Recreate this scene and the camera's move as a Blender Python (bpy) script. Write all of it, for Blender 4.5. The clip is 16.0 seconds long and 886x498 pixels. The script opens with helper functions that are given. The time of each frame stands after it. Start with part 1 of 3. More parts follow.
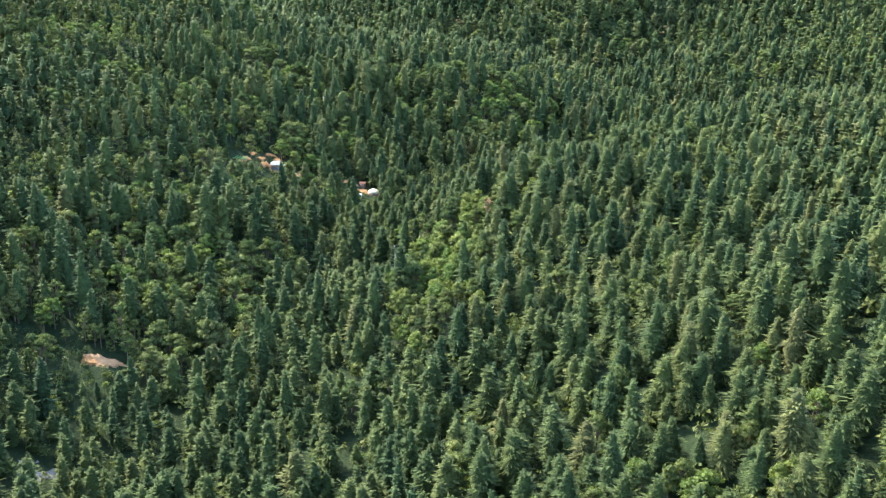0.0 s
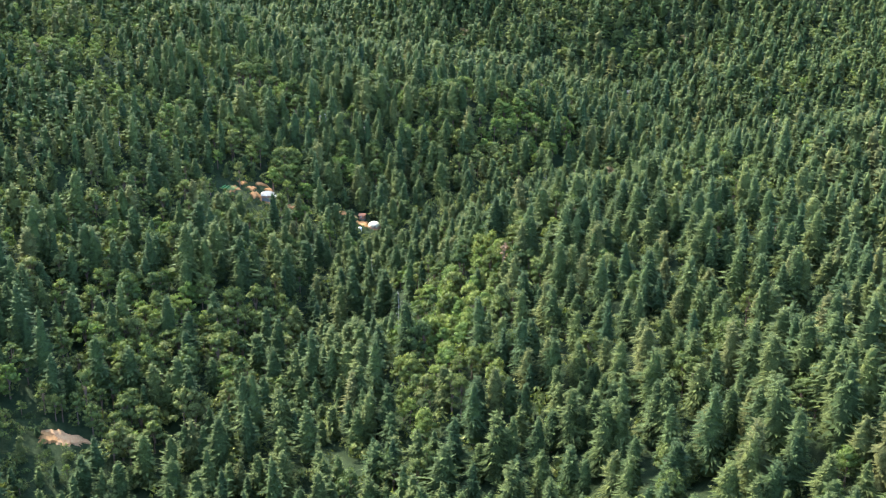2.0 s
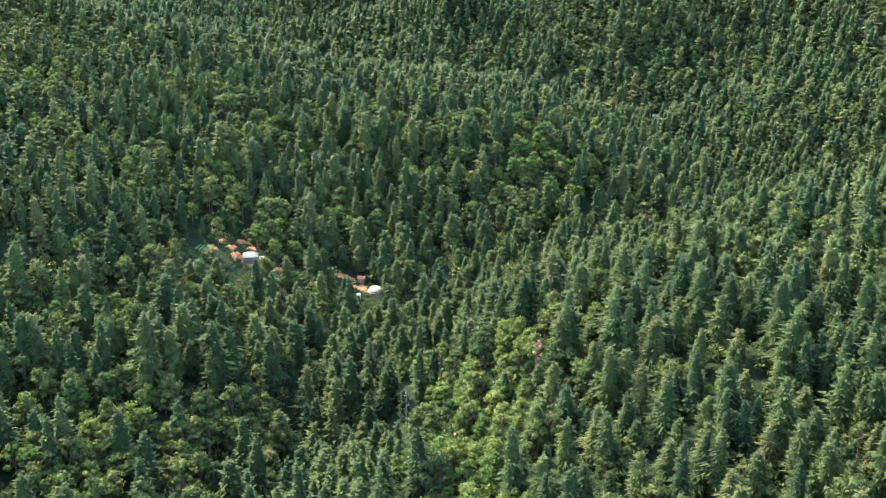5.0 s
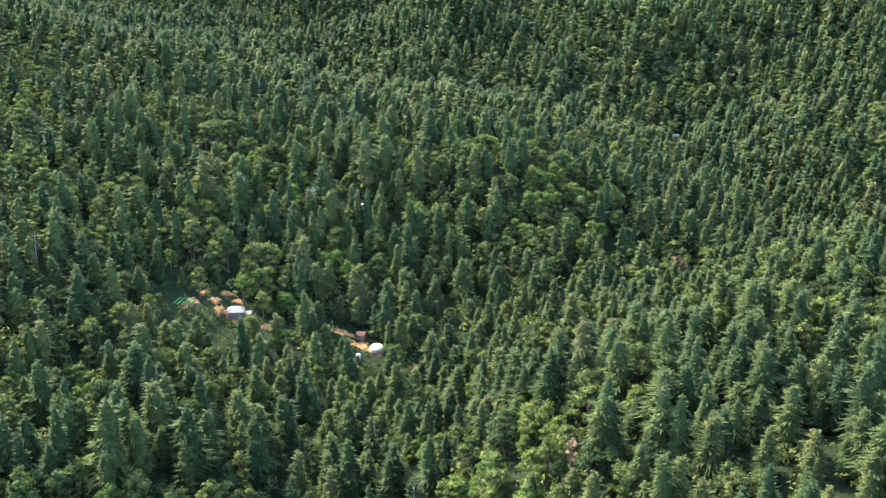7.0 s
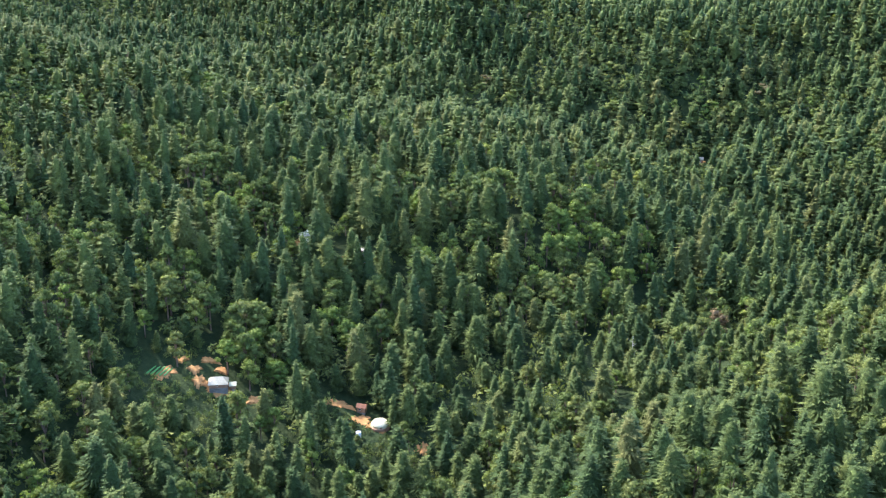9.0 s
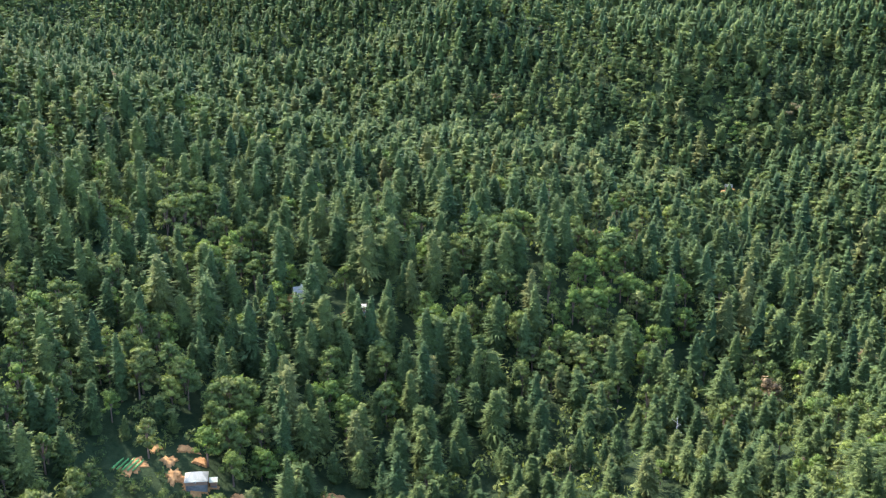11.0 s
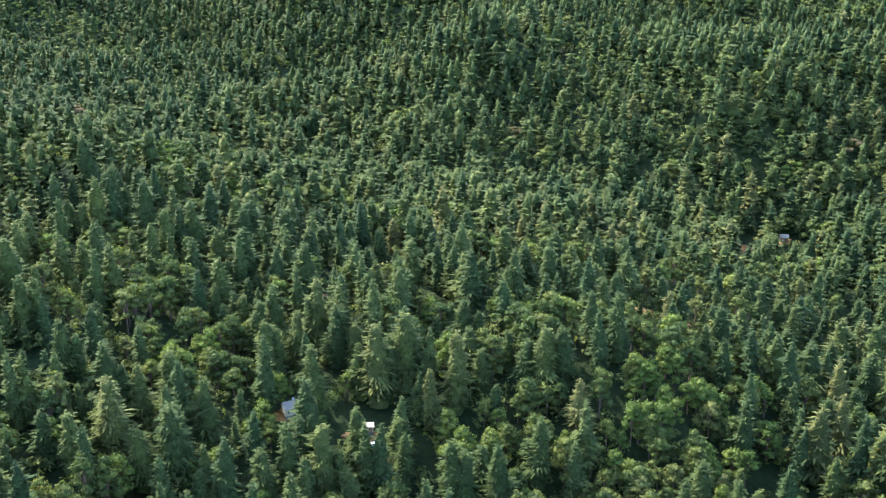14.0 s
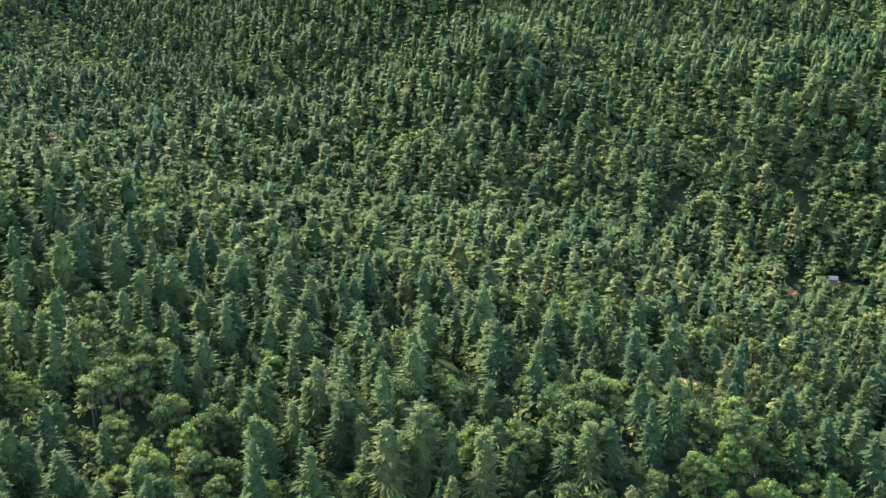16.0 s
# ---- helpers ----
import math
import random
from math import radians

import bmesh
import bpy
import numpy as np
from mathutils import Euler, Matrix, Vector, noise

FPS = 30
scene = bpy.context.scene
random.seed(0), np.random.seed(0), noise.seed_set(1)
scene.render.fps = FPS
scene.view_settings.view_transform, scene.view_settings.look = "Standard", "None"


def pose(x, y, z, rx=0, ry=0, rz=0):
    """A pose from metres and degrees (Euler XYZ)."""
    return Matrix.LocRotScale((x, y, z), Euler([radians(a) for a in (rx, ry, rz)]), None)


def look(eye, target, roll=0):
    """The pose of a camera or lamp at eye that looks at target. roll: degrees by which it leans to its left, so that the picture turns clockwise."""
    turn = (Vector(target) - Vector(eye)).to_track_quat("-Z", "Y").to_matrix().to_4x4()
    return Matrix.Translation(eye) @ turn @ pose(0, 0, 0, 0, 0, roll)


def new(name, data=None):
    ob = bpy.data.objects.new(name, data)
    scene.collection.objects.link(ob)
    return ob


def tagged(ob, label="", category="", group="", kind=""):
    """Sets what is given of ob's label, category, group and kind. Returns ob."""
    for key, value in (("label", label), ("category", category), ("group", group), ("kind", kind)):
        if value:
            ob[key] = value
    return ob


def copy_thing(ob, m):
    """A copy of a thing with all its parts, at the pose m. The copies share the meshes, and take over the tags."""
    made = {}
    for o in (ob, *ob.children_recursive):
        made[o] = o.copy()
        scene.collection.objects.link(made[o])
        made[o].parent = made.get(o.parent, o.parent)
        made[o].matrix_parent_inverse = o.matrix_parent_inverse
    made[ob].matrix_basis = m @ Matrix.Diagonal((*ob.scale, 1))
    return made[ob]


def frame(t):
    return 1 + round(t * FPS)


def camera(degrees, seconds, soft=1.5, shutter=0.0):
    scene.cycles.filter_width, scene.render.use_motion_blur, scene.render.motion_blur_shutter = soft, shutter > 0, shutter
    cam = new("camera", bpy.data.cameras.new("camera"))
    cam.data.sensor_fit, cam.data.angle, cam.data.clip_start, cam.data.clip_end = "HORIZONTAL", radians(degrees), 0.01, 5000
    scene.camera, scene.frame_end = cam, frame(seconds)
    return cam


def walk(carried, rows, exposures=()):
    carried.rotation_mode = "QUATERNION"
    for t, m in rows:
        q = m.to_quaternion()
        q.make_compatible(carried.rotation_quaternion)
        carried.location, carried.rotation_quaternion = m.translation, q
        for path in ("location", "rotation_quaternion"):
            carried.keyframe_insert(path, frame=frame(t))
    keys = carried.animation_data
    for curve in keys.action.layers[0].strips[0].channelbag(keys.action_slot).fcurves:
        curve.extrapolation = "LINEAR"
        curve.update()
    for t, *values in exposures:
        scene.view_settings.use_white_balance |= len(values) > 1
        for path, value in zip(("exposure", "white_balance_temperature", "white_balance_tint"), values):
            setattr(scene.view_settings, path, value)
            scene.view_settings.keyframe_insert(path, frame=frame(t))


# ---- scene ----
# Camera: a level flight north over a wooded valley, looking ahead and down.
cam = camera(42.0, 16.0, soft=1.25)
ROWS = [
    (0.0, 7.83, 0.00, 264.84, 70.246, -0.523, 1.015),
    (1.0, 4.52, 38.59, 264.37, 70.222, -0.469, 0.987),
    (2.0, 1.28, 77.14, 264.07, 70.199, -0.415, 0.956),
    (3.0, -1.93, 115.65, 263.91, 70.177, -0.362, 0.921),
    (4.0, -5.11, 154.13, 263.90, 70.155, -0.310, 0.885),
    (5.0, -8.31, 192.56, 264.00, 70.133, -0.260, 0.846),
    (6.0, -11.52, 230.95, 264.19, 70.110, -0.211, 0.806),
    (7.0, -14.77, 269.30, 264.46, 70.089, -0.165, 0.765),
    (8.0, -18.08, 307.61, 264.78, 70.065, -0.121, 0.724),
    (9.0, -21.47, 345.86, 265.14, 70.041, -0.080, 0.683),
    (10.0, -24.94, 384.07, 265.52, 70.016, -0.042, 0.643),
    (11.0, -28.54, 422.22, 265.90, 69.990, -0.008, 0.605),
    (12.0, -32.26, 460.33, 266.25, 69.962, 0.022, 0.568),
    (13.0, -36.14, 498.38, 266.57, 69.932, 0.047, 0.533),
    (14.0, -40.18, 536.37, 266.83, 69.900, 0.068, 0.501),
    (15.0, -44.42, 574.30, 267.00, 69.866, 0.084, 0.473),
    (16.0, -48.86, 612.17, 267.08, 69.830, 0.094, 0.449),
]
walk(cam, [(t, pose(x, y, z, rx, ry, rz)) for t, x, y, z, rx, ry, rz in ROWS],
     exposures=[(0.0, 2.8, 5600, 11), (16.0, 2.8, 5600, 11)])

# ---- light ----
SUN_AZIMUTH, SUN_HEIGHT = 312.0, 41.0      # degrees clockwise from +y, and above the horizon
world = bpy.data.worlds.new("sky")
scene.world = world
world.use_nodes = True
wn = world.node_tree.nodes
sky = wn.new("ShaderNodeTexSky")
sky.sky_type = "NISHITA"
sky.sun_disc = False
sky.sun_elevation, sky.sun_rotation = radians(SUN_HEIGHT), radians(SUN_AZIMUTH)
sky.dust_density = 2.0
wn["Background"].inputs["Strength"].default_value = 0.15
world.node_tree.links.new(sky.outputs["Color"], wn["Background"].inputs["Color"])

sun_data = bpy.data.lights.new("sun", "SUN")
sun_data.energy, sun_data.angle, sun_data.color = 2.5, radians(0.5), (1.0, 0.88, 0.71)
sun = new("sun", sun_data)
az, el = radians(SUN_AZIMUTH), radians(SUN_HEIGHT)
sun.matrix_world = look((1000 * math.sin(az) * math.cos(el), 1000 * math.cos(az) * math.cos(el), 1000 * math.sin(el)), (0, 0, 0))


# ---- materials ----
def material(name, rough=0.8, spec=0.3):
    m = bpy.data.materials.new(name)
    m.use_nodes = True
    nt = m.node_tree
    b = nt.nodes["Principled BSDF"]
    b.inputs["Roughness"].default_value = rough
    b.inputs["Specular IOR Level"].default_value = spec
    return m, nt, b


def ramp(nt, stops):
    r = nt.nodes.new("ShaderNodeValToRGB")
    e = r.color_ramp.elements
    while len(e) < len(stops):
        e.new(0.5)
    for k, (p, c) in zip(e, stops):
        k.position, k.color = p, (*c, 1)
    return r


def noise_at(nt, scale, detail=3.0, rough=0.6, coords="Position"):
    n = nt.nodes.new("ShaderNodeTexNoise")
    n.inputs["Scale"].default_value, n.inputs["Detail"].default_value = scale, detail
    n.inputs["Roughness"].default_value = rough
    g = nt.nodes.new("ShaderNodeNewGeometry" if coords == "Position" else "ShaderNodeTexCoord")
    nt.links.new(g.outputs[coords], n.inputs["Vector"])
    return n


def maths(nt, op, a, b=None):
    n = nt.nodes.new("ShaderNodeMath")
    n.operation = op
    for i, v in enumerate((a, b)):
        if v is None:
            continue
        if isinstance(v, (int, float)):
            n.inputs[i].default_value = v
        else:
            nt.links.new(v, n.inputs[i])
    return n.outputs[0]


def mixed(nt, kind, fac, a, b):
    n = nt.nodes.new("ShaderNodeMix")
    n.data_type, n.blend_type = "RGBA", kind
    for i, v in ((0, fac), (6, a), (7, b)):
        if isinstance(v, (int, float)):
            n.inputs[i].default_value = v
        elif isinstance(v, tuple):
            n.inputs[i].default_value = (*v, 1)
        else:
            nt.links.new(v, n.inputs[i])
    return n.outputs[2]


def foliage(name, stops, leafy=0.25, grain=1.9):
    """Leaves or needles: each tree has its own tone, with clumps lighter and darker and fine leaf relief."""
    m, nt, b = material(name, 0.8, 0.07)
    info, att = nt.nodes.new("ShaderNodeObjectInfo"), nt.nodes.new("ShaderNodeAttribute")
    att.attribute_name = "tone"
    tone = maths(nt, "FRACT", maths(nt, "ADD", info.outputs["Random"], att.outputs["Fac"]))
    col = ramp(nt, stops)
    nt.links.new(tone, col.inputs["Fac"])
    clump = ramp(nt, [(0.3, (0.72, 0.75, 0.78)), (0.7, (1.24, 1.2, 1.1))])
    nt.links.new(noise_at(nt, 0.32, 3).outputs["Fac"], clump.inputs["Fac"])
    fine = ramp(nt, [(0.3, (0.57, 0.59, 0.61)), (0.7, (1.4, 1.37, 1.3))])
    nt.links.new(noise_at(nt, grain, 4, 0.7).outputs["Fac"], fine.inputs["Fac"])
    c = mixed(nt, "MULTIPLY", 1.0, col.outputs["Color"], clump.outputs["Color"])
    c = mixed(nt, "MULTIPLY", 1.0, c, fine.outputs["Color"])
    own = ramp(nt, [(0.0, (0.76, 0.78, 0.82)), (0.55, (1.0, 1.0, 1.0)), (1.0, (1.28, 1.24, 1.12))])
    nt.links.new(nt.nodes.new("ShaderNodeNewGeometry").outputs["Random Per Island"], own.inputs["Fac"])
    c = mixed(nt, "MULTIPLY", 1.0, c, own.outputs["Color"])
    nt.links.new(c, b.inputs["Base Color"])
    bump = nt.nodes.new("ShaderNodeBump")
    bump.inputs["Strength"].default_value, bump.inputs["Distance"].default_value = 0.9, 0.6
    nt.links.new(noise_at(nt, grain * 0.9, 4, 0.75).outputs["Fac"], bump.inputs["Height"])
    nt.links.new(bump.outputs["Normal"], b.inputs["Normal"])
    t = nt.nodes.new("ShaderNodeBsdfTranslucent")
    nt.links.new(mixed(nt, "MULTIPLY", 1.0, c, (1.1, 1.25, 0.6)), t.inputs["Color"])
    mix = nt.nodes.new("ShaderNodeMixShader")
    mix.inputs[0].default_value = leafy
    nt.links.new(b.outputs[0], mix.inputs[1])
    nt.links.new(t.outputs[0], mix.inputs[2])
    nt.links.new(mix.outputs[0], nt.nodes["Material Output"].inputs["Surface"])
    return m


def plain(name, a, b_col, scale=1.0, rough=0.85, bump=0.3, spec=0.3, coords="Position", metal=0.0):
    """A surface that varies between two colours at two scales, with a little relief."""
    m, nt, b = material(name, rough, spec)
    b.inputs["Metallic"].default_value = metal
    r = ramp(nt, [(0.3, a), (0.7, b_col)])
    nt.links.new(noise_at(nt, scale, 4, 0.65, coords).outputs["Fac"], r.inputs["Fac"])
    f = ramp(nt, [(0.25, (0.75, 0.75, 0.75)), (0.75, (1.2, 1.2, 1.2))])
    nt.links.new(noise_at(nt, scale * 7, 3, 0.6, coords).outputs["Fac"], f.inputs["Fac"])
    nt.links.new(mixed(nt, "MULTIPLY", 1.0, r.outputs["Color"], f.outputs["Color"]), b.inputs["Base Color"])
    if bump:
        bm_ = nt.nodes.new("ShaderNodeBump")
        bm_.inputs["Strength"].default_value, bm_.inputs["Distance"].default_value = bump, 0.3 / scale
        nt.links.new(noise_at(nt, scale * 5, 4, 0.7, coords).outputs["Fac"], bm_.inputs["Height"])
        nt.links.new(bm_.outputs["Normal"], b.inputs["Normal"])
    return m


REDWOOD = foliage("redwood_needles", [(0.0, (0.044, 0.068, 0.025)), (0.3, (0.060, 0.085, 0.029)), (0.6, (0.077, 0.101, 0.032)), (0.85, (0.096, 0.117, 0.037)), (1.0, (0.113, 0.117, 0.042))], 0.18, 2.2)
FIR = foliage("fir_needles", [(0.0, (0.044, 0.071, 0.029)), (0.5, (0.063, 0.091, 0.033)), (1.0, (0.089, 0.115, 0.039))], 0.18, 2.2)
OAK = foliage("oak_leaves", [(0.0, (0.064, 0.091, 0.033)), (0.4, (0.090, 0.116, 0.036)), (0.75, (0.118, 0.139, 0.041)), (1.0, (0.142, 0.152, 0.053))], 0.25, 2.0)
MAPLE = foliage("maple_leaves", [(0.0, (0.098, 0.142, 0.038)), (0.6, (0.130, 0.168, 0.042)), (1.0, (0.165, 0.185, 0.052))], 0.3, 2.0)
RUSSET = foliage("dying_leaves", [(0.0, (0.120, 0.100, 0.050)), (0.6, (0.140, 0.105, 0.056)), (0.9, (0.165, 0.115, 0.065)), (1.0, (0.200, 0.130, 0.080))], 0.2, 1.0)
ROSE = foliage("rose_brown_leaves", [(0.0, (0.28, 0.17, 0.10)), (1.0, (0.34, 0.215, 0.13))], 0.2, 1.0)
BARK = plain("redwood_bark", (0.10, 0.065, 0.045), (0.19, 0.13, 0.095), 0.8, 0.9, 0.5)
GREY_WOOD = plain("weathered_dead_wood", (0.20, 0.185, 0.165), (0.34, 0.315, 0.285), 1.2, 0.9, 0.4)
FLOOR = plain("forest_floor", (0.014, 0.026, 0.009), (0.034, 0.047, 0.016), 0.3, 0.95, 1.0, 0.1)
CLAY = plain("orange_clay_soil", (0.25, 0.115, 0.034), (0.38, 0.205, 0.072), 0.22, 0.95, 0.4)
STRAW = plain("dry_grass", (0.32, 0.165, 0.065), (0.47, 0.29, 0.13), 0.6, 0.95, 0.6)
# sandstone darkened to grey: the bank's shade is put into its colour
SAND = plain("shade_greyed_sandstone", (0.12, 0.115, 0.10), (0.21, 0.20, 0.175), 0.15, 0.95, 0.7)
CANVAS = plain("cream_canvas", (0.50, 0.44, 0.27), (0.60, 0.54, 0.35), 0.5, 0.7, 0.1)
ROOF_WHITE = plain("weathered_white_roofing", (0.25, 0.225, 0.16), (0.36, 0.325, 0.24), 0.5, 0.7, 0.2)
ROOF_GREY = plain("grey_tan_roofing", (0.24, 0.21, 0.165), (0.34, 0.30, 0.24), 0.5, 0.8, 0.2)
PLANK = plain("stained_plank_wall", (0.22, 0.12, 0.07), (0.32, 0.19, 0.11), 0.8, 0.8, 0.3)
TERRACOTTA = plain("red_brown_roofing", (0.25, 0.10, 0.05), (0.33, 0.15, 0.075), 0.6, 0.85, 0.2)
BEDS = plain("lettuce_green_leaves", (0.07, 0.20, 0.05), (0.12, 0.28, 0.07), 1.0, 0.7, 0.6)
PAINT_WHITE = plain("white_car_paint", (0.74, 0.74, 0.73), (0.80, 0.80, 0.79), 0.6, 0.35, 0.0, 0.5)
METAL_ROOF = plain("dull_tan_metal_roofing", (0.27, 0.24, 0.18), (0.38, 0.34, 0.26), 0.5, 0.6, 0.1)
PAINT_SILVER = plain("silver_car_paint", (0.42, 0.43, 0.44), (0.50, 0.51, 0.52), 0.6, 0.3, 0.0, 0.5)
RUBBER = plain("black_tyre_rubber", (0.02, 0.02, 0.02), (0.04, 0.04, 0.04), 2.0, 0.8, 0.1)
GLASS_DARK = plain("dark_window_glass", (0.02, 0.025, 0.03), (0.03, 0.035, 0.04), 0.5, 0.08, 0.0, 0.6)

# ---- ground ----
BASE = (49.6, -31.8, 47.6)
HILLS = [
    (318, 566, 5.4, 173),
    (-472, 1051, 29.3, 159),
    (309, 1074, -32.8, 189),
    (-331, 1524, -40.1, 199),
    (25, 809, -64.2, 94),
    (-52, 1291, -14.0, 127),
    (203, 343, 48.7, 94),
    (-496, 1736, -40.9, 94),
    (178, 809, 23.1, 94),
    (-147, 441, -48.2, 99),
    (190, 965, -63.8, 94),
    (-122, 658, -46.1, 97),
    (-135, 1115, -33.1, 120),
    (137, 1248, -24.4, 94),
    (231, 1606, -49.4, 116),
    (-178, 870, -22.8, 94),
    (595, 1928, 42.7, 239),
    (-31, 358, -32.1, 126),
    (18, 2017, 37.0, 118),
    (-177, 1666, -85.5, 94),
    (-322, 1387, -28.1, 116),
    (-440, 1679, -34.0, 224),
    (-86, 1368, -61.2, 94),
    (132, 1240, -47.4, 94),
]
# spurs (plus) and side gullies (minus) on those hills
SPURS = [
    (-370, 1990, -54.2, 180),
    (-60, 1360, 35.0, 38),
    (-60, 620, -40.5, 38),
    (40, 960, 18.7, 38),
    (-460, 1030, 9.3, 180),
    (300, 1260, -20.8, 55),
    (80, 550, 3.9, 120),
    (160, 1360, 16.7, 38),
    (-120, 640, 17.5, 38),
    (-60, 920, -3.9, 38),
    (280, 1360, -19.4, 38),
    (-370, 1990, -41.9, 120),
    (-20, 1480, 28.8, 38),
    (-320, 1820, -38.9, 55),
    (40, 800, 11.7, 38),
    (-60, 720, -6.2, 38),
    (-220, 760, 10.4, 38),
    (-200, 1140, 13.8, 38),
    (160, 980, 16.1, 38),
    (-200, 940, 7.1, 38),
    (-440, 2100, -31.6, 55),
    (40, 660, 9.3, 38),
    (20, 1020, -5.4, 38),
    (100, 900, -9.2, 38),
]


def ground_height(x, y):
    """Height of the land: a plane that rises to the north, with its hills (plus) and gullies (minus)."""
    x, y = np.asarray(x, float), np.asarray(y, float)
    z = BASE[0] + BASE[1] * np.clip(x, -2500, 2500) / 1000 + BASE[2] * np.clip(y, -1500, 3500) / 1000
    for hx, hy, hh, hr in HILLS + SPURS:
        z = z + hh * np.exp(-((x - hx) ** 2 + (y - hy) ** 2) / (2 * hr * hr))
    z = z + 2.2 * np.sin(x / 31 + 0.7) * np.cos(y / 27) + 1.2 * np.sin(x / 13 + y / 19) + 0.5 * np.cos(x / 7 - y / 9)
    far = np.clip((np.abs(x) - 900) / 2500, 0, 1) + np.clip((y - 2700) / 2000, 0, 1)
    return z + far * 90 * np.sin(x / 420 + 1) * np.cos(y / 510)


# bare patches: x, y, half width, half depth
BARE = [(-163, 506, 9, 5), (-122, 787, 7, 5), (-147, 791, 6, 6), (-141, 802, 3, 2.5), (-134, 796, 3, 3), (-129, 804, 4, 2), (-123, 799, 2.5, 2), (-131, 789, 2.5, 4), (-106, 784, 4, 3), (-72, 799, 7, 3), (-62, 791, 5, 4), (-54, 787, 5, 5), (-35, 774, 3, 5),
        (-72, 917, 8, 4), (-101, 921, 7, 4), (-63, 909, 3, 3), (48, 1035, 6, 4), (70, 1036, 3, 5), (39, 1021, 2.5, 3), (174, 1241, 6, 5), (149, 1238, 4, 5), (190, 1202, 4, 3), (-99, 1011, 5, 9)]
SAND_BANK = [(-169, 424, 9, 10)]
# glades of low growth on the slope in front of the bare patches: x, y, half width, half depth
LOW = [(-131, 767, 19, 14), (-58, 768, 13, 13), (-163, 484, 16, 20), (-72, 899, 3, 7), (-101, 906, 5, 6), (48, 1015, 8, 17), (70, 1015, 5, 17), (173, 1218, 8, 20), (149, 1215, 5, 18),
       (190, 1181, 5, 17), (-35, 756, 4, 14), (-156, 784, 8, 9), (-142, 807, 14, 8), (-90, 786, 18, 7), (-194, 507, 20, 10), (-88, 917, 8, 5), (41, 999, 9, 20), (62, 999, 8, 20), (140, 1197, 7, 25), (164, 1197, 8, 25), (-99, 994, 5, 12)]
# saplings and brush at the near edges of the bare patches
EDGE = [(145, 1214, 6, 14), (45, 1013, 7, 13), (66, 1013, 6, 13), (-71, 787, 12, 7), (-145, 778, 8, 9), (-179, 507, 9, 7), (-159, 791, 7, 7), (-132, 776, 20, 8), (-57, 776, 11, 8), (-106, 775, 6, 7), (-163, 497, 12, 7), (-101, 913, 5, 4), (-72, 909, 5, 4), (48, 1027, 7, 6), (70, 1027, 4, 6), (173, 1231, 7, 7), (149, 1229, 5, 7), (190, 1195, 5, 6), (-35, 765, 5, 6)]


def inside(x, y, spots, grow=1.0):
    hit = np.zeros(np.shape(x), bool)
    for sx, sy, a, b in spots:
        hit |= ((x - sx) / (a * grow)) ** 2 + ((y - sy) / (b * grow)) ** 2 < 1
    return hit


def sheet(name, xs, ys, mats, lift=0.0, spots=None):
    gx, gy = np.meshgrid(xs, ys)
    gz = ground_height(gx, gy) + lift
    n, k = gx.shape
    idx = np.arange(n * k).reshape(n, k)
    quads = np.stack([idx[:-1, :-1], idx[:-1, 1:], idx[1:, 1:], idx[1:, :-1]], -1).reshape(-1, 4)
    me = bpy.data.meshes.new(name)
    me.from_pydata(np.stack([gx, gy, gz], -1).reshape(-1, 3).tolist(), [], quads.tolist())
    for m in mats:
        me.materials.append(m)
    return new(name, me)


def steps(*runs):
    return np.unique(np.concatenate([np.arange(a, b, s) for a, b, s in runs] + [[runs[-1][1]]]))


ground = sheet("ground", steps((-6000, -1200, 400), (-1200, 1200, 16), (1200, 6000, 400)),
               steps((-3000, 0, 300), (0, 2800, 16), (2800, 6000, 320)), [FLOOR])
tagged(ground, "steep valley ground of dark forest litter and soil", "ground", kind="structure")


def soil_patch(x, y, a, b, mat, label):
    """A flush patch of bare soil with a ragged edge, draped on the land."""
    rings, turns = 5, 56
    verts, faces = [(x, y)], []
    ph = (x * 7 + y * 3) % 6.28
    for i in range(1, rings + 1):
        for j in range(turns):
            t = j * 2 * math.pi / turns
            r = i / rings * (1 + 0.22 * math.sin(3 * t + ph) + 0.15 * math.sin(7 * t + 2 * ph) + 0.12 * math.sin(13 * t + 3 * ph) + 0.10 * math.sin(23 * t + ph))
            verts.append((x + a * r * math.cos(t), y + b * r * math.sin(t)))
    for j in range(turns):
        faces.append((0, 1 + j, 1 + (j + 1) % turns))
        for i in range(rings - 1):
            p, q = 1 + i * turns, 1 + (i + 1) * turns
            faces.append((p + j, q + j, q + (j + 1) % turns, p + (j + 1) % turns))
    v = np.array(verts)
    z = ground_height(v[:, 0], v[:, 1]) + 0.5
    z[-turns:] -= 0.9
    me = bpy.data.meshes.new("bare_soil")
    me.from_pydata(np.column_stack([v, z]).tolist(), [], faces)
    me.materials.append(mat)
    return tagged(new("bare_soil", me), label, "bare soil", "clearings in the forest", "structure")


for sx, sy, a, b in BARE[1:]:
    soil_patch(sx, sy, a, b, CLAY, "dry orange clay soil bare of trees in a forest clearing")
soil_patch(-163, 506, 9, 3.6, STRAW, "pale dry grass on a bare knoll in the forest")
soil_patch(-170, 504, 4, 3, CLAY, "orange clay scar beside a knoll of dry grass")
soil_patch(-169, 424, 9, 10, SAND, "sandstone bank bare of trees, its shade put into the grey")


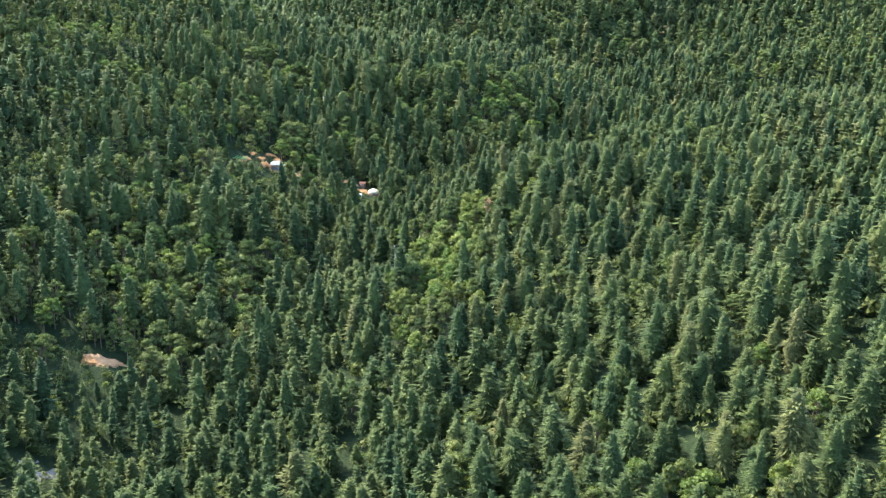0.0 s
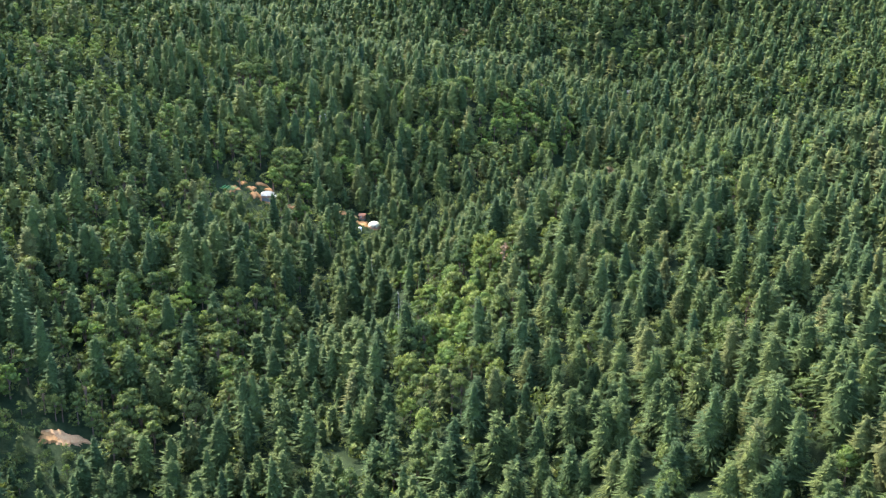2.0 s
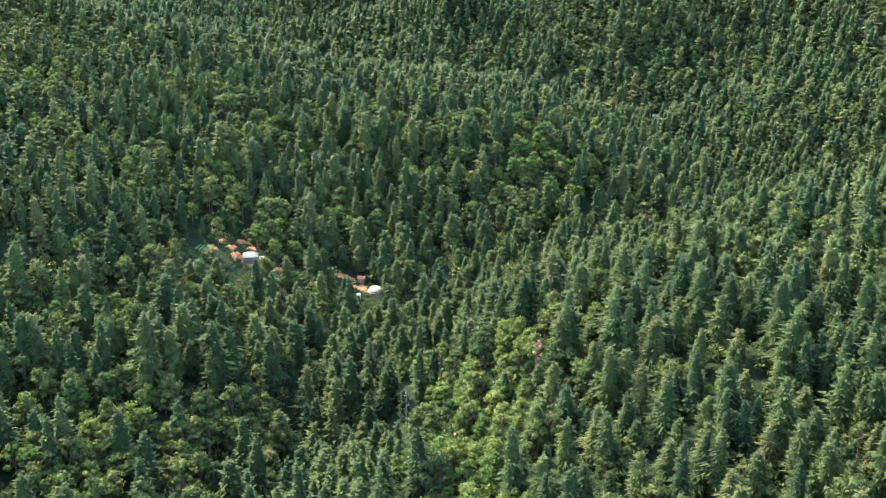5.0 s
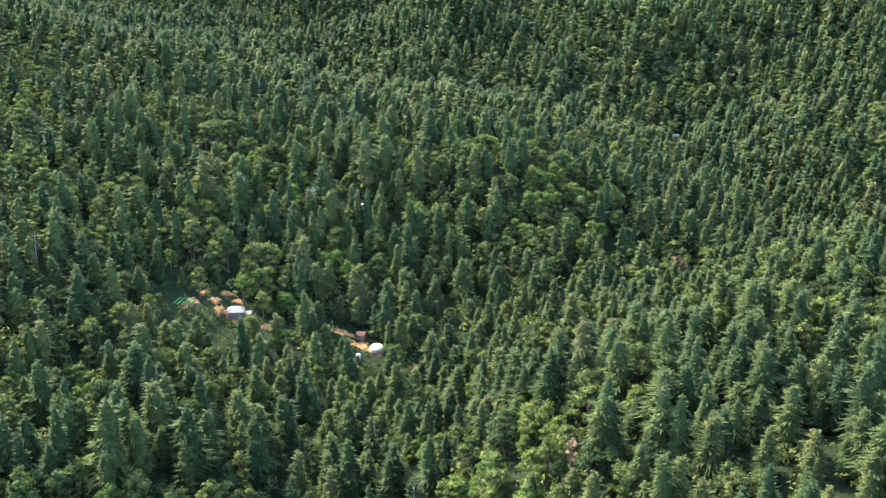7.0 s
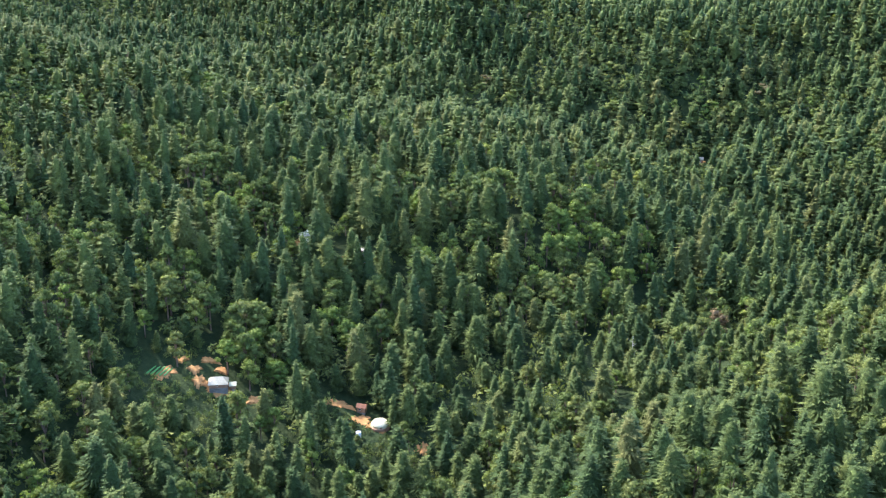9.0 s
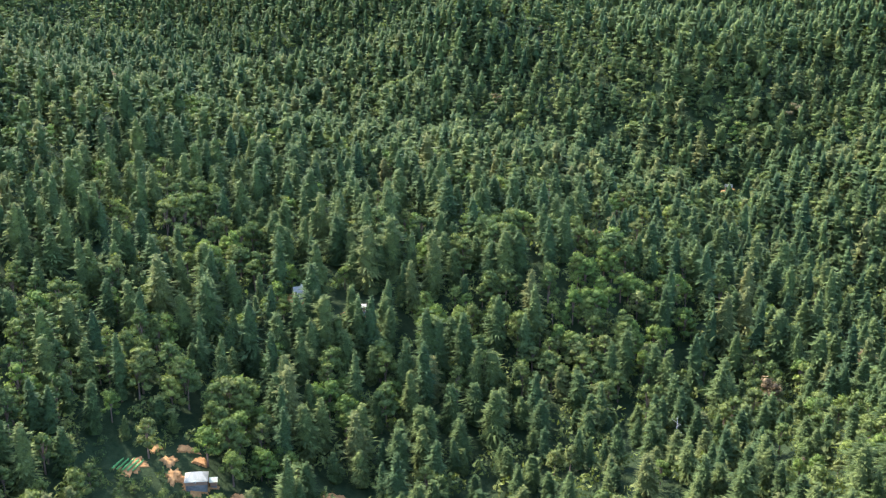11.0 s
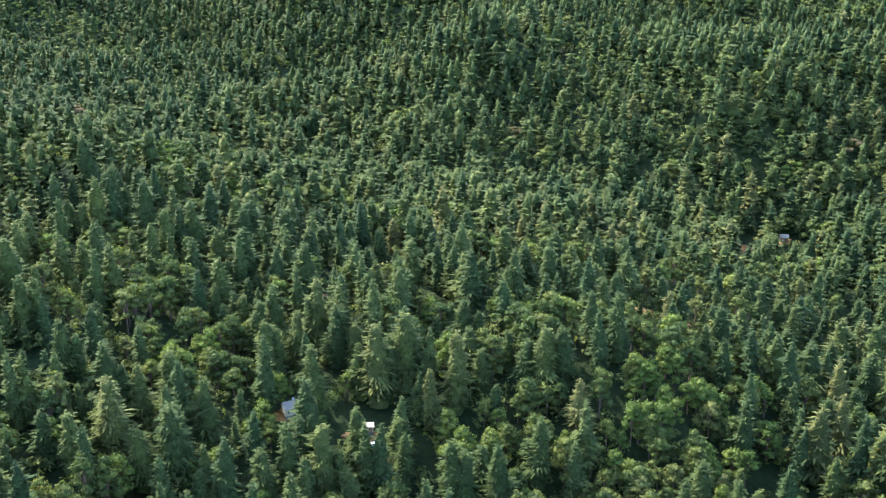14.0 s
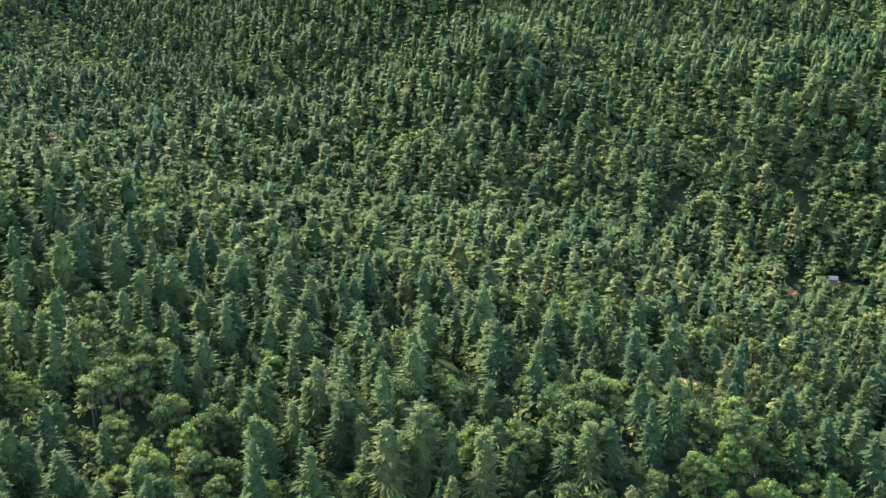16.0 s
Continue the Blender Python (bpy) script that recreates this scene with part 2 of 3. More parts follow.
# ---- tree shapes: arrays of points, triangles and a code for each triangle (0 leaves, 1 trunk, 2 and more: one limb each) ----
def joined(pieces):
    vs, fs, ms, base = [], [], [], 0
    for v, f, m in pieces:
        v, f = np.asarray(v, float), np.asarray(f, int)
        vs.append(v), fs.append(f + base), ms.append(np.full(len(f), m))
        base += len(v)
    return np.concatenate(vs), np.concatenate(fs), np.concatenate(ms)


def stem(points, radii, sides, code=1):
    v, f = [], []
    for (x, y, z), r in zip(points, radii):
        for j in range(sides):
            a = 2 * math.pi * j / sides
            v.append((x + r * math.cos(a), y + r * math.sin(a), z))
    for i in range(len(points) - 1):
        for j in range(sides):
            p, q = i * sides + j, i * sides + (j + 1) % sides
            f += [(p, q, q + sides), (p, q + sides, p + sides)]
    return v, f, code


def conifer(rng, height, reach, boughs, sprays, slim=0.6, low=0.06, sides=5, bark=True, ragged=0.36):
    """A pointed crown: a rough dark heart, and round the stem boughs that each fan out into narrow drooping sprays."""
    pieces = []
    lean = rng.uniform(-0.5, 0.5, 2)
    if bark:
        pieces.append(stem([(0, 0, -1.5), (0, 0, height * 0.3), (lean[0], lean[1], height * 0.98)], [height * 0.016, height * 0.011, 0.04], sides))
    lobes = rng.uniform(0, 6.28, 4)

    def radius(h, a):
        """Crown radius at a height and bearing, with bulges and bare sides."""
        return reach * min(1.0, (1 - h) ** slim * 1.08) * min(1.0, 0.70 + 1.7 * (h - low)) * (
            1 + 0.17 * math.sin(a + lobes[0] + 5 * h) + 0.13 * math.sin(2 * a + lobes[1] - 9 * h) + 0.11 * math.sin(21 * h + lobes[2] + 2 * math.sin(a + lobes[3])))

    levels, around = ((0.04, low, 0.36, 0.5, 0.64, 0.77, 0.89), 7) if boughs > 40 else ((0.04, low, 0.5, 0.78), 5)
    cv, cf = [], []
    for h in levels:
        for j in range(around):
            a = j * 2 * math.pi / around + h * 5
            r = 0.62 * radius(max(h, low), a) * rng.uniform(0.72, 1.12)
            cv.append((r * math.cos(a) + lean[0] * h, r * math.sin(a) + lean[1] * h, (h + rng.uniform(-0.015, 0.015)) * height))
    for i in range(len(levels) - 1):
        for j in range(around):
            p, q = i * around + j, i * around + (j + 1) % around
            cf += [(p, q, q + around), (p, q + around, p + around)]
    cv.append((lean[0], lean[1], height * 0.965))
    top = (len(levels) - 1) * around
    cf += [(top + j, top + (j + 1) % around, top + around) for j in range(around)]
    pieces.append((cv, cf, 0))
    v, f = [], []
    wide = 0.41 * (420 / (boughs * sprays)) ** 0.5
    tiers = 17
    for i in range(boughs):
        tier = int(tiers * ((i + rng.uniform(0, 1)) / boughs) ** 1.25)
        h = low + (0.97 - low) * (tier + rng.uniform(0.2, 0.8)) / tiers
        a = i * 2.39996 + rng.uniform(-0.5, 0.5)
        L = radius(h, a) * rng.uniform(1 - ragged * 0.5, 1 + ragged * 0.4) + 0.3
        drop = -0.36 + 0.45 * h + rng.uniform(-0.12, 0.12)
        for k in range(sprays):
            b = a + (k / (sprays - 1) - 0.5) * 1.1 + rng.uniform(-0.1, 0.1)
            out = L * (1 - 0.34 * abs(2 * k / (sprays - 1) - 1)) * rng.uniform(0.82, 1.12)
            root = rng.uniform(0.42, 0.66)
            o = np.array([lean[0] * h, lean[1] * h, h * height + 0.24 * L + rng.uniform(-0.3, 0.3)])
            e = np.array([math.cos(b), math.sin(b), drop + rng.uniform(-0.1, 0.1)])
            w = np.array([-math.sin(b), math.cos(b), rng.uniform(-0.55, 0.55)]) * wide * rng.uniform(0.7, 1.3) * (0.45 + 0.55 * min(1.0, L / 4.0))
            n = len(v)
            v += [o + e * out, o + e * out * root + w, o + e * out * root - w]
            f.append((n, n + 1, n + 2))
    n = len(v)
    for c in (0.4, 2.5, 4.6):
        v.append(np.array([lean[0] + 0.32 * math.cos(c), lean[1] + 0.32 * math.sin(c), height * 0.955]))
    v.append(np.array([lean[0], lean[1], height]))
    f += [(n, n + 1, n + 3), (n + 1, n + 2, n + 3), (n + 2, n, n + 3)]
    pieces.append((v, f, 0))
    return joined(pieces)


def ico():
    g = (1 + 5 ** 0.5) / 2
    v = np.array([(-1, g, 0), (1, g, 0), (-1, -g, 0), (1, -g, 0), (0, -1, g), (0, 1, g), (0, -1, -g), (0, 1, -g), (g, 0, -1), (g, 0, 1), (-g, 0, -1), (-g, 0, 1)])
    f = [(0, 11, 5), (0, 5, 1), (0, 1, 7), (0, 7, 10), (0, 10, 11), (1, 5, 9), (5, 11, 4), (11, 10, 2), (10, 7, 6), (7, 1, 8),
         (3, 9, 4), (3, 4, 2), (3, 2, 6), (3, 6, 8), (3, 8, 9), (4, 9, 5), (2, 4, 11), (6, 2, 10), (8, 6, 7), (9, 8, 1)]
    return v / np.linalg.norm(v[0]), f


ICO_V, ICO_F = ico()


def broadleaf(rng, height, reach, lumps, leaves, limbs=True, sides=5, deep=0.56):
    """A rounded crown of several uneven leafy clumps over a forking trunk."""
    pieces, centres = [], []
    for i in range(lumps):
        a, k = i * 2.39996 + rng.uniform(-0.4, 0.4), (i + 0.5) / lumps
        r = reach * 0.74 * k ** 0.6 * rng.uniform(0.8, 1.1)
        z = height * (0.86 - deep * k ** 1.6 + rng.uniform(-0.08, 0.06))
        centres.append((r * math.cos(a), r * math.sin(a), z, reach * rng.uniform(0.24, 0.44)))
    if limbs:
        fork = height * 0.35
        pieces.append(stem([(0, 0, -1.5), (0.1, 0, fork * 0.5), (0, 0.1, fork)], [height * 0.022, height * 0.017, height * 0.014], sides))
        for i, (x, y, z, r) in enumerate(centres[:5]):
            pieces.append(stem([(0, 0.1, fork), (x * 0.5, y * 0.5, (fork + z) / 2 + 0.3), (x, y, z)], [height * 0.012, height * 0.008, 0.05], 4, 2 + i))
    for x, y, z, r in centres:
        c = np.array([x, y, z])
        core = ICO_V * rng.uniform(0.5, 0.98, (12, 1)) * r * np.array([1, 1, 0.95]) + c
        pieces.append((core, ICO_F, 0))
        for _ in range(leaves):
            n = rng.normal(0, 1, 3)
            n[2] = abs(n[2]) * 0.9 + 0.1 * n[2]
            n /= np.linalg.norm(n)
            p = c + n * r * rng.uniform(0.7, 1.22) * np.array([1, 1, 0.95])
            n = n + rng.normal(0, 0.5, 3)
            n /= np.linalg.norm(n)
            s = np.cross(n, rng.normal(0, 1, 3))
            s /= np.linalg.norm(s)
            b = np.cross(n, s)
            k = r * rng.uniform(0.15, 0.30) * (70 / max(leaves, 20)) ** 0.3
            pieces.append(([p + s * k, p - s * 0.6 * k + b * 0.8 * k, p - s * 0.5 * k - b * 0.8 * k], [(0, 1, 2)], 0))
    return joined(pieces)


def mesh_of(name, v, f, mi, mats, tone=None):
    me = bpy.data.meshes.new(name)
    me.vertices.add(len(v))
    me.vertices.foreach_set("co", np.ascontiguousarray(v, dtype=np.float32).ravel())
    me.loops.add(len(f) * 3)
    me.loops.foreach_set("vertex_index", np.ascontiguousarray(f, dtype=np.int32).ravel())
    me.polygons.add(len(f))
    me.polygons.foreach_set("loop_start", np.arange(len(f), dtype=np.int32) * 3)
    me.polygons.foreach_set("material_index", np.ascontiguousarray(mi, dtype=np.int32))
    if tone is not None:
        me.attributes.new("tone", "FLOAT", "FACE").data.foreach_set("value", np.ascontiguousarray(tone, dtype=np.float32))
    for m in mats:
        me.materials.append(m)
    me.update(calc_edges=True)
    return me


# ---- where the trees stand ----
rng = np.random.default_rng(11)


def smooth_noise(x, y, size, seed):
    r = np.random.default_rng(seed)
    z = 0
    for k in range(10):
        a, p, q = r.uniform(0, 6.28), r.uniform(0, 6.28), r.uniform(0.6, 1.7) / size
        z = z + np.sin((x * math.cos(a) + y * math.sin(a)) * q * 2 + p)
    return z / 3.2


# stands of broadleaf trees among the conifers: x, y, half width, half depth, their share, and how many of them are bright maples
# on the spur, the first four, extra maples put its sunlight into leaf colour
STANDS = [(-8, 572, 18, 36, 1.0, 0.9), (-14, 520, 13, 26, 1.0, 0.8), (6, 630, 28, 22, 1.0, 0.9), (-14, 605, 13, 20, 0.95, 0.7), (-181, 615, 16, 16, 0.9, 0.5), (-102, 630, 16, 12, 0.9, 0.6),
          (-177, 669, 26, 26, 0.75, 0.5), (-104, 609, 30, 30, 0.85, 0.35), (-127, 590, 40, 34, 0.85, 0.35), (-162, 560, 24, 18, 0.75, 0.2), (-186, 504, 24, 16, 0.95, 0.2),
          (-145, 514, 27, 14, 0.95, 0.3), (105, 777, 14, 14, 0.9, 0.5), (128, 675, 12, 10, 0.95, 0.7)]
STANDS += [(-124, 803, 24, 16, 0.9, 0.8), (-291, 900, 40, 50, 0.75, 0.3), (-233, 856, 30, 30, 0.6, 0.3), (26, 925, 30, 30, 0.85, 0.2), (-14, 908, 22, 14, 0.8, 0.4),
           (31, 905, 24, 20, 0.85, 0.2), (-25, 966, 22, 14, 0.7, 0.4), (-157, 948, 30, 16, 0.8, 0.3), (-77, 848, 20, 14, 0.8, 0.5), (-131, 824, 26, 14, 0.8, 0.3),
           (-19, 979, 40, 14, 0.6, 0.4), (46, 973, 16, 14, 0.8, 0.3), (-206, 1014, 20, 16, 0.7, 0.3), (-279, 1033, 40, 40, 0.6, 0.3)]
STANDS += [(-197, 1136, 22, 14, 0.9, 0.5), (-10, 1077, 18, 12, 0.9, 0.5), (14, 1089, 16, 12, 0.9, 0.5), (76, 1080, 18, 12, 0.85, 0.5), (-168, 980, 16, 14, 0.85, 0.5), (-128, 924, 14, 12, 0.9, 0.5), (45, 946, 16, 12, 0.9, 0.6), (18, 918, 16, 10, 0.9, 0.7)]
STANDS += [(114, 1132, 16, 12, 0.5, 0.3), (-154, 1141, 34, 12, 0.9, 0.5), (-188, 1187, 24, 14, 0.8, 0.5), (-84, 1390, 14, 30, 0.9, 0.6), (260, 1270, 40, 30, 0.3, 0.2),
           (21, 1532, 40, 30, 0.5, 0.3), (289, 1641, 60, 40, 0.35, 0.2), (-475, 1757, 100, 90, 0.7, 0.2), (376, 1128, 50, 50, 0.4, 0.2)]


def plant(spacing, y0, y1):
    ys = np.arange(y0, y1, spacing * 0.9)
    xs = np.arange(-960, 960, spacing)
    x, y = np.meshgrid(xs, ys)
    x = x + (np.arange(len(ys)) % 2)[:, None] * spacing / 2
    x, y = x + rng.uniform(-0.6, 0.6, x.shape) * spacing, y + rng.uniform(-0.6, 0.6, x.shape) * spacing
    x, y = x.ravel(), y.ravel()
    keep = np.abs(x + 15) < 0.40 * y + 45
    return x[keep], y[keep]


parts_xy = [plant(11.2, 285, 1000), plant(12.0, 1000, 1430), plant(12.6, 1430, 2160)]
TX, TY = np.concatenate([p[0] for p in parts_xy]), np.concatenate([p[1] for p in parts_xy])
keep = ~inside(TX, TY, BARE + SAND_BANK, 1.15)
TX, TY = TX[keep], TY[keep]
TZ = ground_height(TX, TY)
share = 0.17 - 0.05 * np.clip((TY - 950) / 200, 0, 1) + 0.15 * smooth_noise(TX, TY, 130, 3) + 0.14 * smooth_noise(TX, TY, 45, 4)
bright = 0.18 + 0.17 * smooth_noise(TX, TY, 60, 8)
for sx, sy, a, b, s, g in STANDS:
    near = np.clip(2.0 - 1.1 * np.hypot((TX - sx) / a, (TY - sy) / b), 0, 1)
    share, bright = np.maximum(share, s * near), bright + (g - bright) * near
# gullies where dark conifers keep the broadleaf trees out
GULLY = [(-54, 570, 17, 75), (-62, 600, 14, 50), (-75, 690, 22, 50), (40, 700, 26, 40), (-30, 700, 30, 26), (60, 830, 34, 34)]
share = np.where(inside(TX, TY, GULLY), 0.05, share)
share = np.where((TX > 45) & (TY < 640), share * 0.45, share)
low = inside(TX, TY, LOW) | inside(TX, TY, EDGE)
share = np.where(low, 0.8, share)
pick = rng.uniform(0, 1, len(TX))
# fir share rises to the north: bluer needles stand in for distance haze
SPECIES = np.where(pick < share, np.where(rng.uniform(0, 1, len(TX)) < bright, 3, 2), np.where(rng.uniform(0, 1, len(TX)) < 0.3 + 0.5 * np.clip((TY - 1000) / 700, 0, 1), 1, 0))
SPECIES = np.where((rng.uniform(0, 1, len(TX)) < 0.0025), 4, SPECIES)
rise = (1 + 0.04 * np.clip((TY - 1000) / 300, 0, 1)) * np.clip(1 + 0.13 * smooth_noise(TX, TY, 90, 5), 0.7, 1.3)
tall = rng.uniform(0, 1, len(TX)) + 0.12 * smooth_noise(TX, TY, 30, 23) > 0.5
SIZE = np.where(tall, rng.normal(1.06, 0.12, len(TX)), rng.normal(0.72, 0.14, len(TX))).clip(0.42, 1.5) * rise
SIZE = np.where((pick < share), SIZE ** 0.6, SIZE)
SIZE = np.where(low, rng.uniform(0.3, 0.52, len(TX)), SIZE)
SIZE = np.where(inside(TX, TY, EDGE), rng.uniform(0.12, 0.26, len(TX)), SIZE)
TURN = rng.uniform(0, 2 * math.pi, len(TX))
TONE = (0.46 + 0.20 * smooth_noise(TX, TY, 150, 6) + 0.16 * smooth_noise(TX, TY, 50, 16) + rng.normal(0, 0.27, len(TX))).clip(0.01, 0.99)
WIDE = rng.uniform(1.0, 1.32, len(TX)) * SIZE ** -0.25 * (1 + 0.28 * np.clip((TY - 950) / 300, 0, 1))

# broadleaf trees stand close: a second one leans on each
twin = np.nonzero(((SPECIES == 2) | (SPECIES == 3)) & ~low & (TY < 1700))[0]
bearing, gap = rng.uniform(0, 6.28, len(twin)), rng.uniform(4.0, 6.5, len(twin))
x2, y2 = TX[twin] + gap * np.cos(bearing), TY[twin] + gap * np.sin(bearing)
open_ground = ~inside(x2, y2, BARE + SAND_BANK + LOW + EDGE, 1.1)
twin, x2, y2 = twin[open_ground], x2[open_ground], y2[open_ground]
TX, TY, TZ = np.concatenate([TX, x2]), np.concatenate([TY, y2]), np.concatenate([TZ, ground_height(x2, y2)])
SPECIES, SIZE = np.concatenate([SPECIES, SPECIES[twin]]), np.concatenate([SIZE, SIZE[twin] * rng.uniform(0.65, 1.1, len(twin))])
TURN, WIDE = np.concatenate([TURN, rng.uniform(0, 6.28, len(twin))]), np.concatenate([WIDE, WIDE[twin]])
TONE = np.concatenate([TONE, (TONE[twin] + rng.normal(0, 0.15, len(twin))).clip(0.01, 0.99)])

# the stretch round the hamlet and the ridge behind it, whose trees are things of their own
NEAR = (np.abs(TX + 45) < 115) & (TY > 665) & (TY < 985)
KIND = ["redwood", "fir", "oak", "maple", "dying_tree"]
LEAF = [REDWOOD, FIR, OAK, MAPLE, RUSSET]


def shape(kind, seed, level):
    """One tree of a kind; level 0 is the fullest."""
    r = np.random.default_rng(1000 * kind + seed)
    boughs, sprays = ((80, 6), (58, 5), (34, 4), (20, 4), (8, 2))[level]
    if kind == 0:
        return conifer(r, 25, 6.5, boughs, sprays, 0.50 + 0.08 * (seed % 3), 0.12, (6, 3, 3, 3, 3)[level], level < 2)
    if kind == 1:
        return conifer(r, 26, 5.7, boughs, sprays, 0.68, 0.12, (6, 3, 3, 3, 3)[level], level < 2, 0.55)
    if kind == 4:
        return broadleaf(r, 20, 5.6, (13, 10, 7, 4, 3)[level], (46, 30, 14, 8, 4)[level], level < 2, 4)
    return broadleaf(r, (18, 15)[kind - 2], (5.0, 4.4)[kind - 2], (14, 11, 7, 5, 3)[level], (40, 24, 14, 9, 4)[level], level < 2, 4)


VARIANTS = (6, 6, 6, 4, 3)


PLANTED = (TX, TY, TZ, SPECIES, SIZE, TURN, TONE, WIDE)


def forest(name, label, kinds, level, chosen, planted=PLANTED):
    """All trees of those kinds in one stretch, joined."""
    px, py, pz, species, size, turn, tone, wide = planted
    vs, fs, ms, ts, base = [], [], [], [], 0
    for k in kinds:
        for s in range(VARIANTS[k]):
            v, f, m = shape(k, s, level)
            who = np.nonzero(chosen & (species == k) & (np.arange(len(px)) % VARIANTS[k] == s))[0]
            if not len(who):
                continue
            c, sn, g, wd = np.cos(turn[who]), np.sin(turn[who]), size[who], wide[who]
            X = (v[None, :, 0] * c[:, None] - v[None, :, 1] * sn[:, None]) * (g * wd)[:, None] + px[who, None]
            Y = (v[None, :, 0] * sn[:, None] + v[None, :, 1] * c[:, None]) * (g * wd)[:, None] + py[who, None]
            Z = v[None, :, 2] * g[:, None] + pz[who, None]
            n = len(who)
            vs.append(np.stack([X, Y, Z], -1).reshape(-1, 3))
            fs.append((f[None] + (np.arange(n) * len(v))[:, None, None]).reshape(-1, 3) + base)
            ms.append(np.tile(np.where(m > 0, len(kinds), kinds.index(k)), n))
            ts.append(np.repeat(tone[who], len(f)))
            base += n * len(v)
    if not vs:
        return
    me = mesh_of(name, np.concatenate(vs), np.concatenate(fs), np.concatenate(ms), [LEAF[k] for k in kinds] + [BARK], np.concatenate(ts))
    tagged(new(name, me), label, "forest", kind="stuff")


CONIFERS, LEAFY = "dense dark green redwoods and firs covering the valley slopes", "light green oaks and maples mixed through the conifer slopes"
# how near the flight passes: fuller trees along the middle of the valley, plainer ones out on the far slopes
AWAY = np.maximum(np.maximum(np.abs(TX + 22) / 0.43, 1.6 * (240 - TZ)), TY - 612)
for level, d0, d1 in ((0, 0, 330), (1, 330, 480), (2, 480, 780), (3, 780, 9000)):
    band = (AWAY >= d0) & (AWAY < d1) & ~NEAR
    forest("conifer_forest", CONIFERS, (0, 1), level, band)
    forest("broadleaf_forest", LEAFY, (2, 3, 4), level, band)

# the same forest goes on round the valley, behind and beside the flight
r2 = np.random.default_rng(77)
ox, oy = np.meshgrid(np.arange(-840, 840, 18.5), np.arange(-260, 2300, 17.5))
ox, oy = (ox + r2.uniform(-9, 9, ox.shape)).ravel(), (oy + r2.uniform(-8, 8, oy.shape)).ravel()
out = (np.abs(ox + 15) >= 0.40 * oy + 45) | (oy < 285) | (oy > 2060)
ox, oy = ox[out], oy[out]
n = len(ox)
odds = r2.uniform(0, 1, n) - 0.12 * smooth_noise(ox, oy, 130, 3)
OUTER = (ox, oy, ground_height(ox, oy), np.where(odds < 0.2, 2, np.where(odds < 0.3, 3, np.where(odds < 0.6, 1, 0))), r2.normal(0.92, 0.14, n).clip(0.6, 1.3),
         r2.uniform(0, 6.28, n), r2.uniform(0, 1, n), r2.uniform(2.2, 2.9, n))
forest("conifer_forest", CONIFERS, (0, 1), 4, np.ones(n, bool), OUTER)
forest("broadleaf_forest", LEAFY, (2, 3), 4, np.ones(n, bool), OUTER)


def thicket(seed, level):
    """A low clump of brush: loose leaves round an uneven heart."""
    r = np.random.default_rng(seed)
    pieces = []
    if level == 1:
        pieces.append((ICO_V * r.uniform(0.3, 0.95, (12, 1)) * np.array([1.6, 1.6, 2.0]) + np.array([0, 0, 2.0]), ICO_F, 0))
    for _ in range((36, 12, 14)[level]):
        n = r.normal(0, 1, 3)
        n[2] = abs(n[2])
        n /= np.linalg.norm(n)
        p = np.array([0, 0, 1.7]) + n * np.array([2.3, 2.3, 3.2]) * r.uniform(0.6, 1.1)
        n = n + r.normal(0, 0.5, 3)
        s = np.cross(n, r.normal(0, 1, 3))
        s /= np.linalg.norm(s)
        q = np.cross(n / np.linalg.norm(n), s)
        k = r.uniform(0.45, 0.85) * (1.0, 1.4, 2.2)[level]
        pieces.append(([p + s * k, p - s * 0.6 * k + q * 0.55 * k, p - s * 0.5 * k - q * 0.55 * k], [(0, 1, 2)], 0))
    return joined(pieces)


def brush(y0, y1, spacing, level, spots=None, least=1.0, most=2.4):
    """The brush layer that closes the gaps between the trunks."""
    x, y = plant(spacing, y0, y1)
    ok = ~inside(x, y, BARE + SAND_BANK, 1.2)
    if spots:
        ok &= inside(x, y, spots)
    x, y = x[ok], y[ok]
    z, g, a, tone = ground_height(x, y), rng.uniform(least, most, len(x)) * (1.0 if spots else np.where(inside(x, y, LOW + EDGE), 0.45, 1.0)), rng.uniform(0, 6.28, len(x)), rng.uniform(0, 0.32, len(x))
    vs, fs, ts, base = [], [], [], 0
    for s in range(4):
        v, f, m = thicket(50 + s, level)
        who = np.arange(s, len(x), 4)
        c, sn = np.cos(a[who])[:, None], np.sin(a[who])[:, None]
        k = g[who][:, None]
        vs.append(np.stack([(v[:, 0] * c - v[:, 1] * sn) * k + x[who, None], (v[:, 0] * sn + v[:, 1] * c) * k + y[who, None], v[:, 2] * k + z[who, None] - 0.5], -1).reshape(-1, 3))
        fs.append((f[None] + (np.arange(len(who)) * len(v))[:, None, None]).reshape(-1, 3) + base)
        ts.append(np.repeat(tone[who], len(f)))
        base += len(who) * len(v)
    f = np.concatenate(fs)
    me = mesh_of("undergrowth", np.concatenate(vs), f, np.zeros(len(f), int), [OAK], np.concatenate(ts))
    tagged(new("undergrowth", me), "low green brush and saplings between the forest trees", "undergrowth", kind="stuff")


brush(285, 1060, 10.4, 0, None, 1.0, 2.3)
brush(1060, 1430, 11.0, 1, None, 0.9, 1.9)
brush(1430, 2160, 13.0, 2, None, 1.0, 2.0)
brush(460, 1240, 4.4, 0, LOW + EDGE, 0.45, 1.0)


